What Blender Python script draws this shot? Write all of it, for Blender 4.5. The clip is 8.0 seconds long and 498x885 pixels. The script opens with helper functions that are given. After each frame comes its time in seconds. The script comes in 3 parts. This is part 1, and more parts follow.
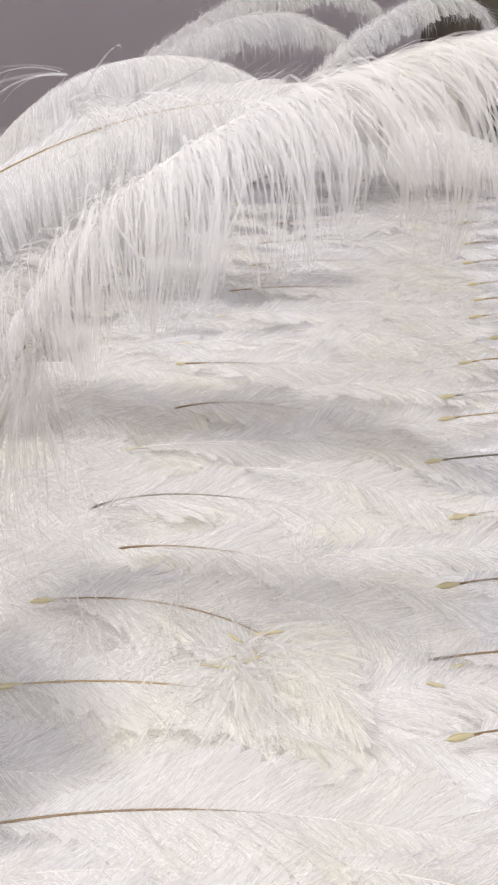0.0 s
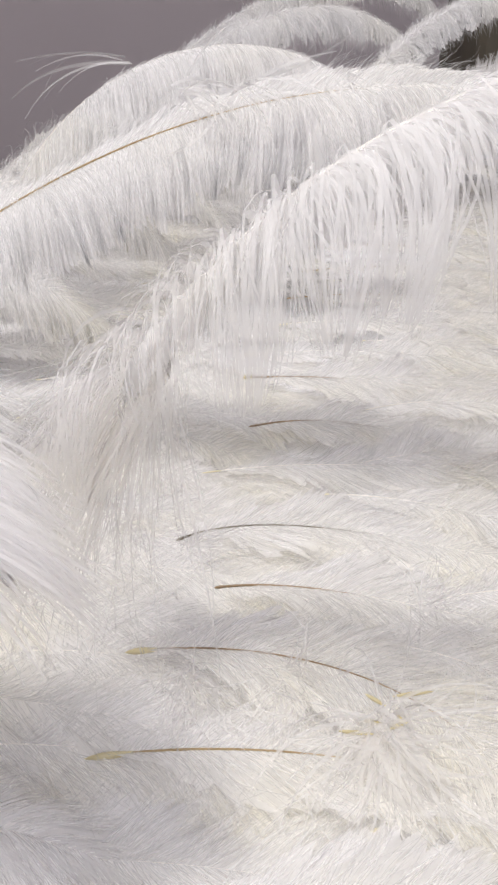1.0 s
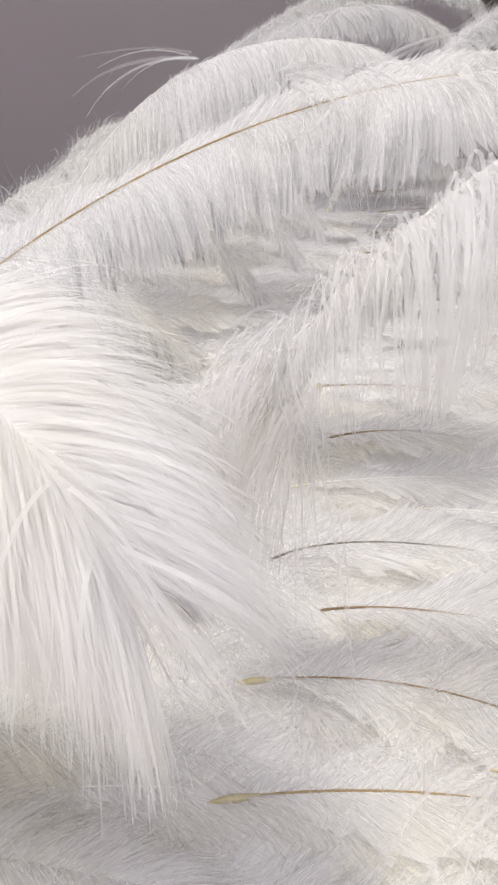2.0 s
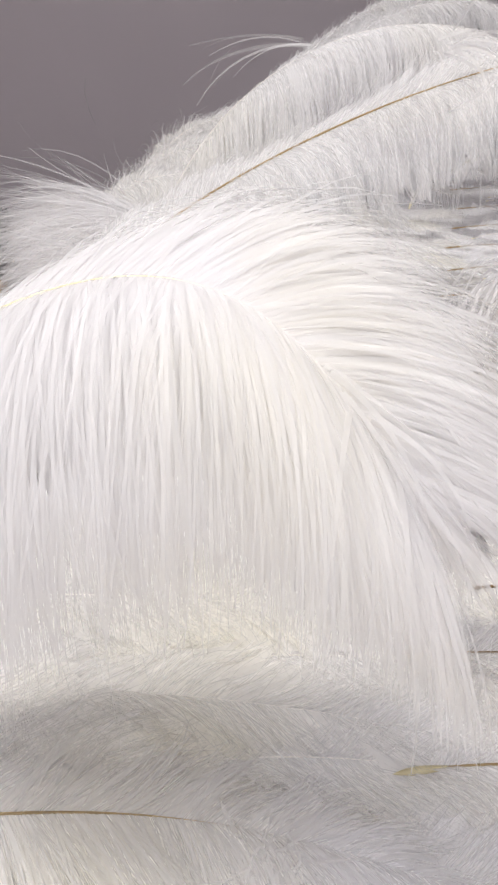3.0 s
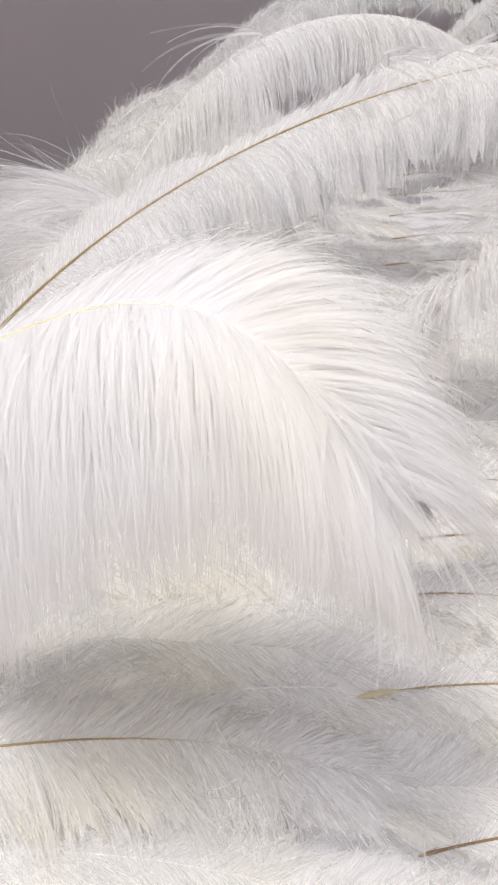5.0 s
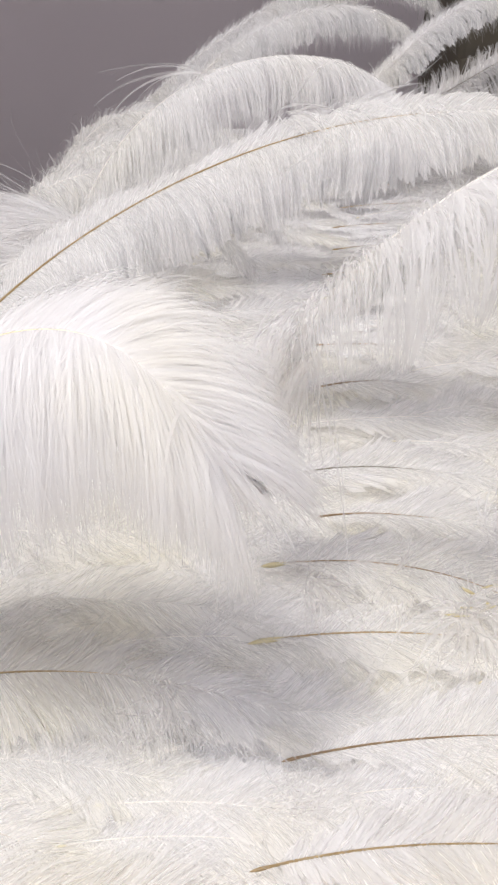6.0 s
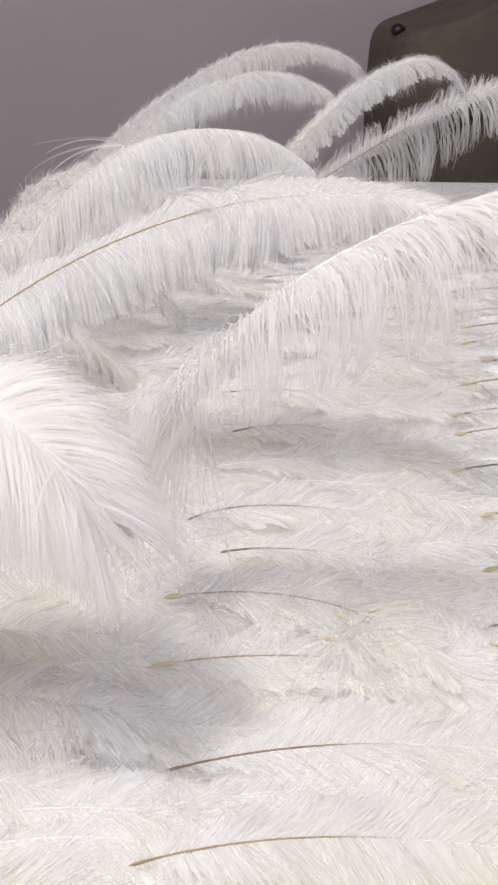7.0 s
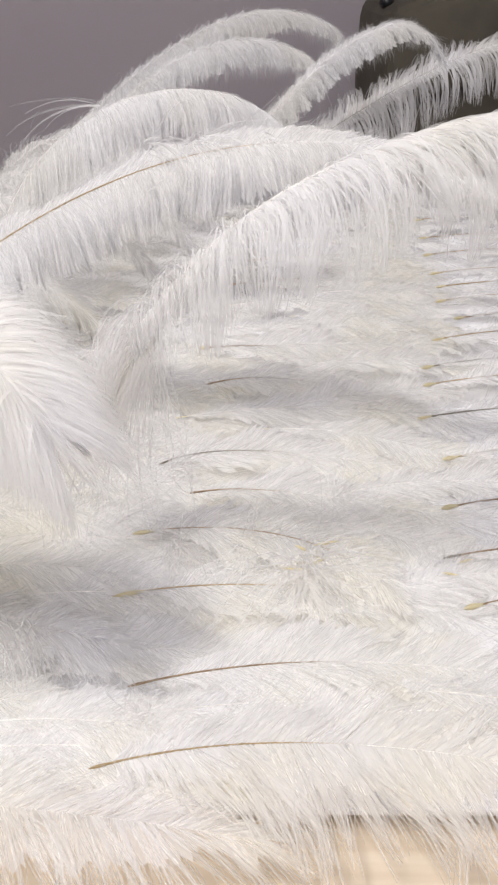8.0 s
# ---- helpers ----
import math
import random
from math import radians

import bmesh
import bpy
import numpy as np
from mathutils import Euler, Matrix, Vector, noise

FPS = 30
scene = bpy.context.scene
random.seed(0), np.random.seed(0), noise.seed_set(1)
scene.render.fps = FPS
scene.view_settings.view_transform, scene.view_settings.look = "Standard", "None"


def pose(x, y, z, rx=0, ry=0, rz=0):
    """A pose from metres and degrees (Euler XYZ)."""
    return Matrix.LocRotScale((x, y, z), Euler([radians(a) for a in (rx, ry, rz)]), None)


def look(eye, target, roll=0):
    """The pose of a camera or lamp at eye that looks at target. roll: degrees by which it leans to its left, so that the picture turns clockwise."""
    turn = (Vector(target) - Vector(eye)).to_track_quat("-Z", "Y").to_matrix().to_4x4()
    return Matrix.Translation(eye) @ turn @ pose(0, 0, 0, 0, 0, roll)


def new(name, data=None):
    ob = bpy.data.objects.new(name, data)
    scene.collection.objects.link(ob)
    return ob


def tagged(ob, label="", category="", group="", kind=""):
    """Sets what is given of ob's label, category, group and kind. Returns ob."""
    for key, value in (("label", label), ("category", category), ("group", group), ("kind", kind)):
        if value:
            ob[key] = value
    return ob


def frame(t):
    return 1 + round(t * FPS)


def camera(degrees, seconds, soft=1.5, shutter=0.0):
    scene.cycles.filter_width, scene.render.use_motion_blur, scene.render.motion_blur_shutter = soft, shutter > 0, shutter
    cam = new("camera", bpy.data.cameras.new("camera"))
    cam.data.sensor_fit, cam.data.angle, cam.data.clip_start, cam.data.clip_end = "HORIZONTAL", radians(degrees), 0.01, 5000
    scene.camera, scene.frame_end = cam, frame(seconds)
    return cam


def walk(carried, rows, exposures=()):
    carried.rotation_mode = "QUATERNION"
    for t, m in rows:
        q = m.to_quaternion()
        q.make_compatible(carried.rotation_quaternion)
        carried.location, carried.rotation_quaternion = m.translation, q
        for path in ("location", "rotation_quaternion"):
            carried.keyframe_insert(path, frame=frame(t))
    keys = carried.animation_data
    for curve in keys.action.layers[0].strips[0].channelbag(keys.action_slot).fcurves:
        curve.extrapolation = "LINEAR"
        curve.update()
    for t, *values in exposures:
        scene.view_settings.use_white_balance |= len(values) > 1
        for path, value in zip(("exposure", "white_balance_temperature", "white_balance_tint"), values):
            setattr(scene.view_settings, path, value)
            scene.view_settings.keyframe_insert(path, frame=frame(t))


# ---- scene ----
cam = camera(31.0, 8.0, soft=2.3)
METRES, EYE, TILT, LEAN, TURN = 0.5, 1.10, -31.0, 0.0, 0.0
ROWS = [
    (0.0, 0.0, 0.0, 0.0, 0.0, 0.0, -0.0),
    (0.5, -0.0785, 0.0592, 0.016, -0.42, 0.21, -0.21),
    (1.0, -0.1334, 0.1074, 0.0242, -1.12, 0.23, -0.35),
    (2.5, -0.2931, 0.1895, 0.0093, -0.84, 1.53, 0.25),
    (3.0, -0.3527, 0.1838, -0.014, 0.47, 1.95, -0.12),
    (3.5, -0.3820, 0.1780, -0.0080, 0.2500, 2.4500, -0.0800),
    (4.0, -0.3720, 0.1900, 0.0300, 0.1000, 0.1000, 0.0000),
    (4.2, -0.3860, 0.1550, 0.0200, -1.2000, -0.1000, 0.4000),
    (5.3, -0.3697, 0.0454, 0.0142, -3.0533, -1.9512, 1.2992),
    (5.5, -0.3505, 0.0056, 0.0147, -2.8279, -2.2078, 1.3193),
    (6.0, -0.3016, -0.0965, 0.0095, -3.41, -1.76, 1.25),
    (6.5, -0.2472, -0.1855, 0.027, -4.01, -0.88, 1.68),
    (7.0, -0.2104, -0.2277, 0.0301, -4.82, 0.03, 1.95),
    (7.5, -0.1864, -0.2446, 0.0195, -5.07, -0.18, 2.06),
    (8.0, -0.1633, -0.2762, -0.0316, -4.53, -0.87, 2.26),
]
walk(cam, [(t, pose(0, 0, EYE, TILT, LEAN, TURN) @ pose(METRES * x, METRES * y, METRES * z, 90 + pitch, roll, yaw)) for t, x, y, z, yaw, pitch, roll in ROWS],
     exposures=[(0.0, 0.08), (8.0, 0.08)])

# ---- light ----
world = bpy.data.worlds.new("room_air")
world.use_nodes = True
world.node_tree.nodes["Background"].inputs[0].default_value = (0.80, 0.84, 1.0, 1)
world.node_tree.nodes["Background"].inputs[1].default_value = 0.3
scene.world = world


def area_lamp(name, eye, target, size, watts, colour):
    lamp = bpy.data.lights.new(name, "AREA")
    lamp.shape, lamp.size, lamp.energy, lamp.color = "DISK", size, watts, colour
    ob = new(name, lamp)
    ob.matrix_world = look(eye, target)
    return ob


area_lamp("ceiling_lamp_key", (-0.62, 0.02, 2.52), (-0.1, 0.4, 0.8), 0.24, 20.5, (1.0, 0.96, 0.925))
# added front fill, unseen, that brightens the upright vanes of the plumes
area_lamp("front_fill", (-0.5, -1.6, 2.50), (-0.1, 0.4, 0.85), 0.5, 16, (0.95, 0.935, 1.0))
# wide fill added overhead to lift the shadows, not a known fixture
area_lamp("overhead_fill", (-0.1, -0.5, 2.56), (-0.1, -0.5, 0.0), 1.9, 13, (0.90, 0.895, 1.0))


# white down passes light on many times
scene.cycles.max_bounces, scene.cycles.diffuse_bounces, scene.cycles.transmission_bounces = 24, 20, 20
scene.cycles.transparent_max_bounces = 48


# ---- materials ----
def material(name, colour, rough=0.6, spread=0.0, scale=40.0, bump=0.0, dark=None, stretch=(1, 1, 1), metal=0.0):
    m = bpy.data.materials.new(name)
    m.use_nodes = True
    nt = m.node_tree
    b = nt.nodes["Principled BSDF"]
    b.inputs["Roughness"].default_value, b.inputs["Metallic"].default_value = rough, metal
    b.inputs["Base Color"].default_value = (*colour, 1)
    tc, mp, nz = (nt.nodes.new(k) for k in ("ShaderNodeTexCoord", "ShaderNodeMapping", "ShaderNodeTexNoise"))
    mp.inputs["Scale"].default_value = stretch
    nz.inputs["Scale"].default_value, nz.inputs["Detail"].default_value = scale, 6
    nt.links.new(tc.outputs["Object"], mp.inputs[0])
    nt.links.new(mp.outputs[0], nz.inputs["Vector"])
    if dark:
        ramp = nt.nodes.new("ShaderNodeValToRGB")
        ramp.color_ramp.elements[0].position, ramp.color_ramp.elements[1].position = 0.5 - spread, 0.5 + spread
        ramp.color_ramp.elements[0].color, ramp.color_ramp.elements[1].color = (*dark, 1), (*colour, 1)
        nt.links.new(nz.outputs["Fac"], ramp.inputs[0])
        nt.links.new(ramp.outputs[0], b.inputs["Base Color"])
    if bump:
        bp = nt.nodes.new("ShaderNodeBump")
        bp.inputs["Strength"].default_value, bp.inputs["Distance"].default_value = bump, 0.004
        nt.links.new(nz.outputs["Fac"], bp.inputs["Height"])
        nt.links.new(bp.outputs[0], b.inputs["Normal"])
    return m


def down_material(name, white, cream, through_part, cover):
    """Feather barbs: matt fibres that let part of the light through, cream in patches."""
    m = bpy.data.materials.new(name)
    m.use_nodes = True
    nt = m.node_tree
    nt.nodes.remove(nt.nodes["Principled BSDF"])
    out = nt.nodes["Material Output"]
    add = nt.nodes.new
    tc, nz, geo, mixc, mul = add("ShaderNodeTexCoord"), add("ShaderNodeTexNoise"), add("ShaderNodeNewGeometry"), add("ShaderNodeMix"), add("ShaderNodeMath")
    nz.inputs["Scale"].default_value, nz.inputs["Detail"].default_value = 9, 3
    nt.links.new(tc.outputs["Object"], nz.inputs["Vector"])
    ramp = add("ShaderNodeValToRGB")
    ramp.color_ramp.elements[0].position, ramp.color_ramp.elements[1].position = 0.42, 0.75
    ramp.color_ramp.elements[0].color, ramp.color_ramp.elements[1].color = (0, 0, 0, 1), (1, 1, 1, 1)
    nt.links.new(nz.outputs["Fac"], ramp.inputs[0])
    mul.operation = "MULTIPLY"
    nt.links.new(geo.outputs["Random Per Island"], mul.inputs[0])
    nt.links.new(ramp.outputs[0], mul.inputs[1])
    mixc.data_type = "RGBA"
    mixc.inputs[6].default_value, mixc.inputs[7].default_value = (*white, 1), (*cream, 1)
    nt.links.new(mul.outputs[0], mixc.inputs[0])
    dif, tra, mix = add("ShaderNodeBsdfDiffuse"), add("ShaderNodeBsdfTranslucent"), add("ShaderNodeMixShader")
    nt.links.new(mixc.outputs[2], dif.inputs[0])
    nt.links.new(mixc.outputs[2], tra.inputs[0])
    mix.inputs[0].default_value = through_part
    nt.links.new(dif.outputs[0], mix.inputs[1])
    nt.links.new(tra.outputs[0], mix.inputs[2])
    # barbs are fringes of hair-fine barbules with air between them
    clear, airy = add("ShaderNodeBsdfTransparent"), add("ShaderNodeMixShader")
    airy.inputs[0].default_value = cover
    nt.links.new(clear.outputs[0], airy.inputs[1])
    nt.links.new(mix.outputs[0], airy.inputs[2])
    nt.links.new(airy.outputs[0], out.inputs[0])
    return m


VEIL = down_material("white_feather_vane", (0.960, 0.956, 0.957), (0.95, 0.935, 0.865), 0.54, 0.66)
DOWN = down_material("white_feather_barbs", (0.960, 0.956, 0.957), (0.95, 0.935, 0.865), 0.54, 0.36)
SHAFT = {
    "brown": material("brown_shaft_horn", (0.27, 0.18, 0.085), 0.4, 0.2, 60, dark=(0.18, 0.11, 0.05)),
    "gold": material("golden_shaft_horn", (0.36, 0.265, 0.12), 0.4, 0.2, 60, dark=(0.27, 0.18, 0.075)),
    "cream": material("cream_shaft_horn", (0.80, 0.76, 0.56), 0.45, 0.2, 60, dark=(0.70, 0.64, 0.42)),
    "grey": material("grey_shaft_horn", (0.22, 0.20, 0.15), 0.4, 0.2, 60, dark=(0.12, 0.10, 0.07)),
    "white": material("white_shaft_horn", (0.84, 0.82, 0.78), 0.45, 0.2, 60, dark=(0.74, 0.71, 0.66)),
}
QUILL = material("yellow_quill_horn", (0.60, 0.54, 0.34), 0.45, 0.22, 160, dark=(0.48, 0.41, 0.22))
WOOD = material("pale_wood_laminate", (0.70, 0.60, 0.47), 0.45, 0.16, 26, 0.05, dark=(0.60, 0.49, 0.36), stretch=(0.25, 4, 1))
PAPER = material("white_foam_board", (0.86, 0.86, 0.87), 0.6, 0.3, 30, 0.1, dark=(0.82, 0.82, 0.83))
WALL = material("grey_wall_paint", (0.53, 0.482, 0.517), 0.85, 0.3, 3.0, 0.04, dark=(0.495, 0.45, 0.482))
# for walls out of view: whitened to reflect more fill into the room
PALE = material("white_bounce_paint", (0.74, 0.72, 0.72), 0.85, 0.3, 3.0, 0.04, dark=(0.70, 0.68, 0.68))
CEIL = material("white_ceiling_paint", (0.75, 0.74, 0.73), 0.9, 0.3, 4.0, 0.03, dark=(0.71, 0.70, 0.69))
FLOOR = material("grey_floor_tile", (0.34, 0.32, 0.30), 0.4, 0.3, 5.0, 0.03, dark=(0.28, 0.265, 0.25))
OLIVE = material("dark_olive_cloth", (0.115, 0.10, 0.075), 0.8, 0.25, 14.0, 0.5, dark=(0.075, 0.065, 0.05))
BLACK = material("black_plastic", (0.012, 0.012, 0.014), 0.45, 0.3, 40.0, 0.05, dark=(0.008, 0.008, 0.009))
CARD = material("brown_cardboard", (0.46, 0.26, 0.09), 0.75, 0.3, 18.0, 0.1, dark=(0.38, 0.20, 0.065))


# ---- building helpers ----
def part(name, bm, mat, parent, label="", smooth=False):
    me = bpy.data.meshes.new(name)
    bm.to_mesh(me)
    bm.free()
    me.materials.append(mat)
    if smooth:
        me.shade_smooth()
    ob = new(name, me)
    ob.parent = parent
    return tagged(ob, label)


def block(x0, x1, y0, y1, z0, z1, bevel=0.0, bm=None):
    bm = bm or bmesh.new()
    made = bmesh.ops.create_cube(bm, size=1.0, matrix=Matrix.Translation(((x0 + x1) / 2, (y0 + y1) / 2, (z0 + z1) / 2)) @ Matrix.Diagonal((x1 - x0, y1 - y0, z1 - z0, 1)))
    if bevel:
        edges = list({e for v in made["verts"] for e in v.link_edges})
        bmesh.ops.bevel(bm, geom=edges, offset=bevel, segments=3, profile=0.5, affect="EDGES")
    return bm


def raw_part(name, verts, faces, mat, parent, label="", smooth=True, second=None, first_faces=0):
    me = bpy.data.meshes.new(name)
    me.vertices.add(len(verts))
    me.vertices.foreach_set("co", np.ascontiguousarray(verts, dtype=np.float32).ravel())
    n = len(faces)
    me.loops.add(n * 4)
    me.loops.foreach_set("vertex_index", np.ascontiguousarray(faces, dtype=np.int32).ravel())
    me.polygons.add(n)
    me.polygons.foreach_set("loop_start", np.arange(0, n * 4, 4, dtype=np.int32))
    me.update(calc_edges=True)
    me.materials.append(mat)
    if second:
        me.materials.append(second)
        me.polygons.foreach_set("material_index", (np.arange(n) >= first_faces).astype(np.int32))
    if smooth:
        me.shade_smooth()
    ob = new(name, me)
    ob.parent = parent
    return tagged(ob, label)


def unit(a):
    return a / np.maximum(np.linalg.norm(a, axis=-1, keepdims=True), 1e-9)


def bezier(ctrl, s):
    """Points and tangents of the curve through Bezier control points, at the parameters s."""
    c = [np.asarray(p, float) for p in ctrl]
    n = len(c) - 1
    s = s[:, None]
    p = sum(math.comb(n, i) * (1 - s) ** (n - i) * s ** i * c[i] for i in range(n + 1))
    d = sum(math.comb(n - 1, i) * (1 - s) ** (n - 1 - i) * s ** i * (c[i + 1] - c[i]) for i in range(n))
    return p, unit(d)


def tube(pts, tan, radii, sides=6):
    ref = np.where(np.abs(tan[:, 2:3]) > 0.9, [[0.0, 1.0, 0.0]], [[0.0, 0.0, 1.0]])
    a = unit(np.cross(tan, ref))
    b = np.cross(a, tan)
    ang = np.arange(sides) * 2 * math.pi / sides
    v = pts[:, None] + radii[:, None, None] * (np.cos(ang)[None, :, None] * a[:, None] + np.sin(ang)[None, :, None] * b[:, None])
    n = len(pts)
    i, j = np.meshgrid(np.arange(n - 1), np.arange(sides), indexing="ij")
    k = (j + 1) % sides
    f = np.stack([i * sides + j, i * sides + k, (i + 1) * sides + k, (i + 1) * sides + j], -1).reshape(-1, 4)
    return v.reshape(-1, 3), f


def ribbons(path, wide, width):
    """Strips along paths of shape (n, k, 3), wide the direction of their breadth, width of shape (n, k)."""
    n, k, _ = path.shape
    off = wide * width[..., None] * 0.5
    v = np.stack([path - off, path + off], 2).reshape(-1, 3)
    i, j = np.meshgrid(np.arange(n), np.arange(k - 1), indexing="ij")
    a = (i * k + j) * 2
    return v, np.stack([a, a + 1, a + 3, a + 2], -1).reshape(-1, 4)


def barb_paths(rng, ctrl, side, length, s, start, droop, sweep, lift, up, loose, k, tip, power, curl, smooth_noise, ragged, lift_from=0.0, tip_stiff=0.0, ramp=0.16, close=35):
    """Paths of the barbs that leave the shaft at the parameters s and bend down by their weight."""
    count = len(s)
    p, tan = bezier(ctrl, s)
    sd = unit(np.cross(tan, np.asarray(up, float))) * side
    nrm = unit(np.cross(sd * side, tan))
    rise = np.clip((s - start) / ramp, 0.25, 1) * (1 - (1 - tip) * np.clip((s - 0.5) / 0.5, 0, 1) ** 1.5)
    ln = length * rise * ragged
    sw = np.radians(sweep + close * np.clip((s - 0.7) / 0.3, 0, 1) + smooth_noise[0] * 8 + rng.normal(0, 6 * loose, count))[:, None]
    lift = lift * (1.0 if lift_from == 0 else np.clip((s - lift_from + 0.25) / 0.25, -0.1, 1))
    d0 = unit(sd * np.cos(sw) + tan * np.sin(sw) + nrm * (lift + 0.12 * smooth_noise[1] + rng.normal(0, 0.10 * loose, count))[:, None])
    u = np.linspace(0, 1, k)
    g = np.clip(droop * (1 + 0.15 * smooth_noise[2] - tip_stiff * np.clip((s - 0.72) / 0.28, 0, 1))[:, None] * u[None] ** power, 0, 0.97)[..., None]
    bend = rng.normal(0, curl, (count, 3)) * loose + tan * (0.25 * smooth_noise[3])[:, None]
    phase = rng.uniform(0, 6.28, count)
    wob = np.sin(u[None] * 5 + phase[:, None])[..., None] * rng.normal(0, 0.12 * loose + 1e-6, (count, 1, 3))
    d = unit(d0[:, None] * (1 - g) + np.array([0, 0, -1.0]) * g + bend[:, None] * (u ** 1.5)[None, :, None] + wob)
    step = ln[:, None, None] / (k - 1) * d
    path = np.concatenate([p[:, None], p[:, None] + np.cumsum(step[:, 1:], 1)], 1)
    return path, tan, nrm


def wave(rng, s, cycles):
    """Smooth random waves along the shaft, about -1 to 1."""
    return sum(np.sin(s * 6.283 * cycles * f + rng.uniform(0, 6.28)) * w for f, w in ((0.37, 0.5), (1.0, 0.4), (2.3, 0.35), (5.1, 0.25)))


def settle(path, fz, base, amount):
    """Lays paths on the bed: not under fz, with soft lumps that follow the place."""
    u = np.linspace(0, 1, path.shape[1])
    x, y = path[..., 0] + base[0], path[..., 1] + base[1]
    lump = 0.0025 * np.sin(x * 41 + 2.1 * np.sin(y * 33)) + 0.0025 * np.sin(y * 57 + 1.7 * np.sin(x * 47)) + 0.0012 * np.sin(x * 130 + y * 95)
    path[..., 2] = np.maximum(path[..., 2] + lump * amount * u ** 0.5, fz + lump * amount + 0.006 * (1 - u))
    return path


def vane(rng, ctrl, side, length, count, base, start, droop, sweep, lift, fz, width, clump, curl, up, loose, k, tip, power, veil, fold_size, roll_spread, lift_from, tip_stiff, ramp, calm, bunch, tight, close):
    """One side of a plume: a soft veil of interlocked barbs with a frayed edge, and loose single barbs over it."""
    waves = [int(rng.integers(1 << 30)) for _ in range(5)]

    def noises(s):
        return [wave(np.random.default_rng(w), s, 9) * calm for w in waves]
    verts, faces, total = [], [], 0
    if veil > 0:
        n, kk = max(60, int(count * 0.55)), 9
        s = np.linspace(start, 1.0, n)
        nz = noises(s)
        ragged = veil * (0.84 + 0.06 * nz[4]) * rng.uniform(0.78, 1.06, n)
        path, tan, nrm = barb_paths(rng, ctrl, side, length, s, start, droop, sweep, lift, up, 0.0, kk, tip, power, 0.0, nz, ragged, lift_from, tip_stiff, ramp, close)
        u = np.linspace(0, 1, kk)
        fold = (wave(rng, s, 22) * fold_size + rng.normal(0, fold_size * 0.15, n))[:, None] * u[None]
        path += nrm[:, None] * fold[..., None]
        if fz is not None:
            path = settle(path, fz, base, 1.0)
        v = path.reshape(-1, 3)
        i, j = np.meshgrid(np.arange(n - 1), np.arange(kk - 1), indexing="ij")
        q = i * kk + j
        verts.append(v)
        faces.append(np.stack([q, q + kk, q + kk + 1, q + 1], -1).reshape(-1, 4))
        total += len(v)
    s = np.sort(rng.uniform(start, 1.0, count))
    nz = noises(s)
    ragged = (0.88 + 0.10 * nz[4]) * rng.uniform(0.62, 1.12, count) * np.where(rng.random(count) < 0.03, 1.2, 1)
    path, tan, nrm = barb_paths(rng, ctrl, side, length, s, start, droop, sweep, lift + 0.05, up, loose, k, tip, power, curl, nz, ragged, lift_from, tip_stiff, ramp, close)
    u = np.linspace(0, 1, k)
    if clump:
        ids = (np.arange(count) + rng.integers(-2, 3, count)).clip(0) // bunch
        m = ids.max() + 1
        mean = np.zeros((m, k, 3))
        np.add.at(mean, ids, path)
        mean /= np.maximum(np.bincount(ids, minlength=m), 1)[:, None, None]
        w = (clump * rng.uniform(tight, 1.0, count))[:, None, None] * (u ** (1.3 if tight < 0.4 else 1.05))[None, :, None]
        path = path * (1 - w) + mean[ids] * w
    if fz is not None:
        path = settle(path, fz + 0.001, base, 1.0)
        path[..., 2] += rng.uniform(0, 0.003, count)[:, None] * u
    roll = rng.normal(0, roll_spread, count)[:, None, None]
    wide = tan[:, None] * np.cos(roll) + nrm[:, None] * np.sin(roll)
    dd = unit(np.gradient(path, axis=1))
    wide = unit(wide - (wide * dd).sum(-1, keepdims=True) * dd)
    wd = width * rng.uniform(0.5, 1.4, count)[:, None] * (1.0 - 0.75 * u ** 1.6)[None]
    v, f = ribbons(path, wide, wd)
    verts.append(v)
    faces.append(f + total)
    return np.concatenate(verts), np.concatenate(faces), len(faces[0]) if len(faces) > 1 else 0


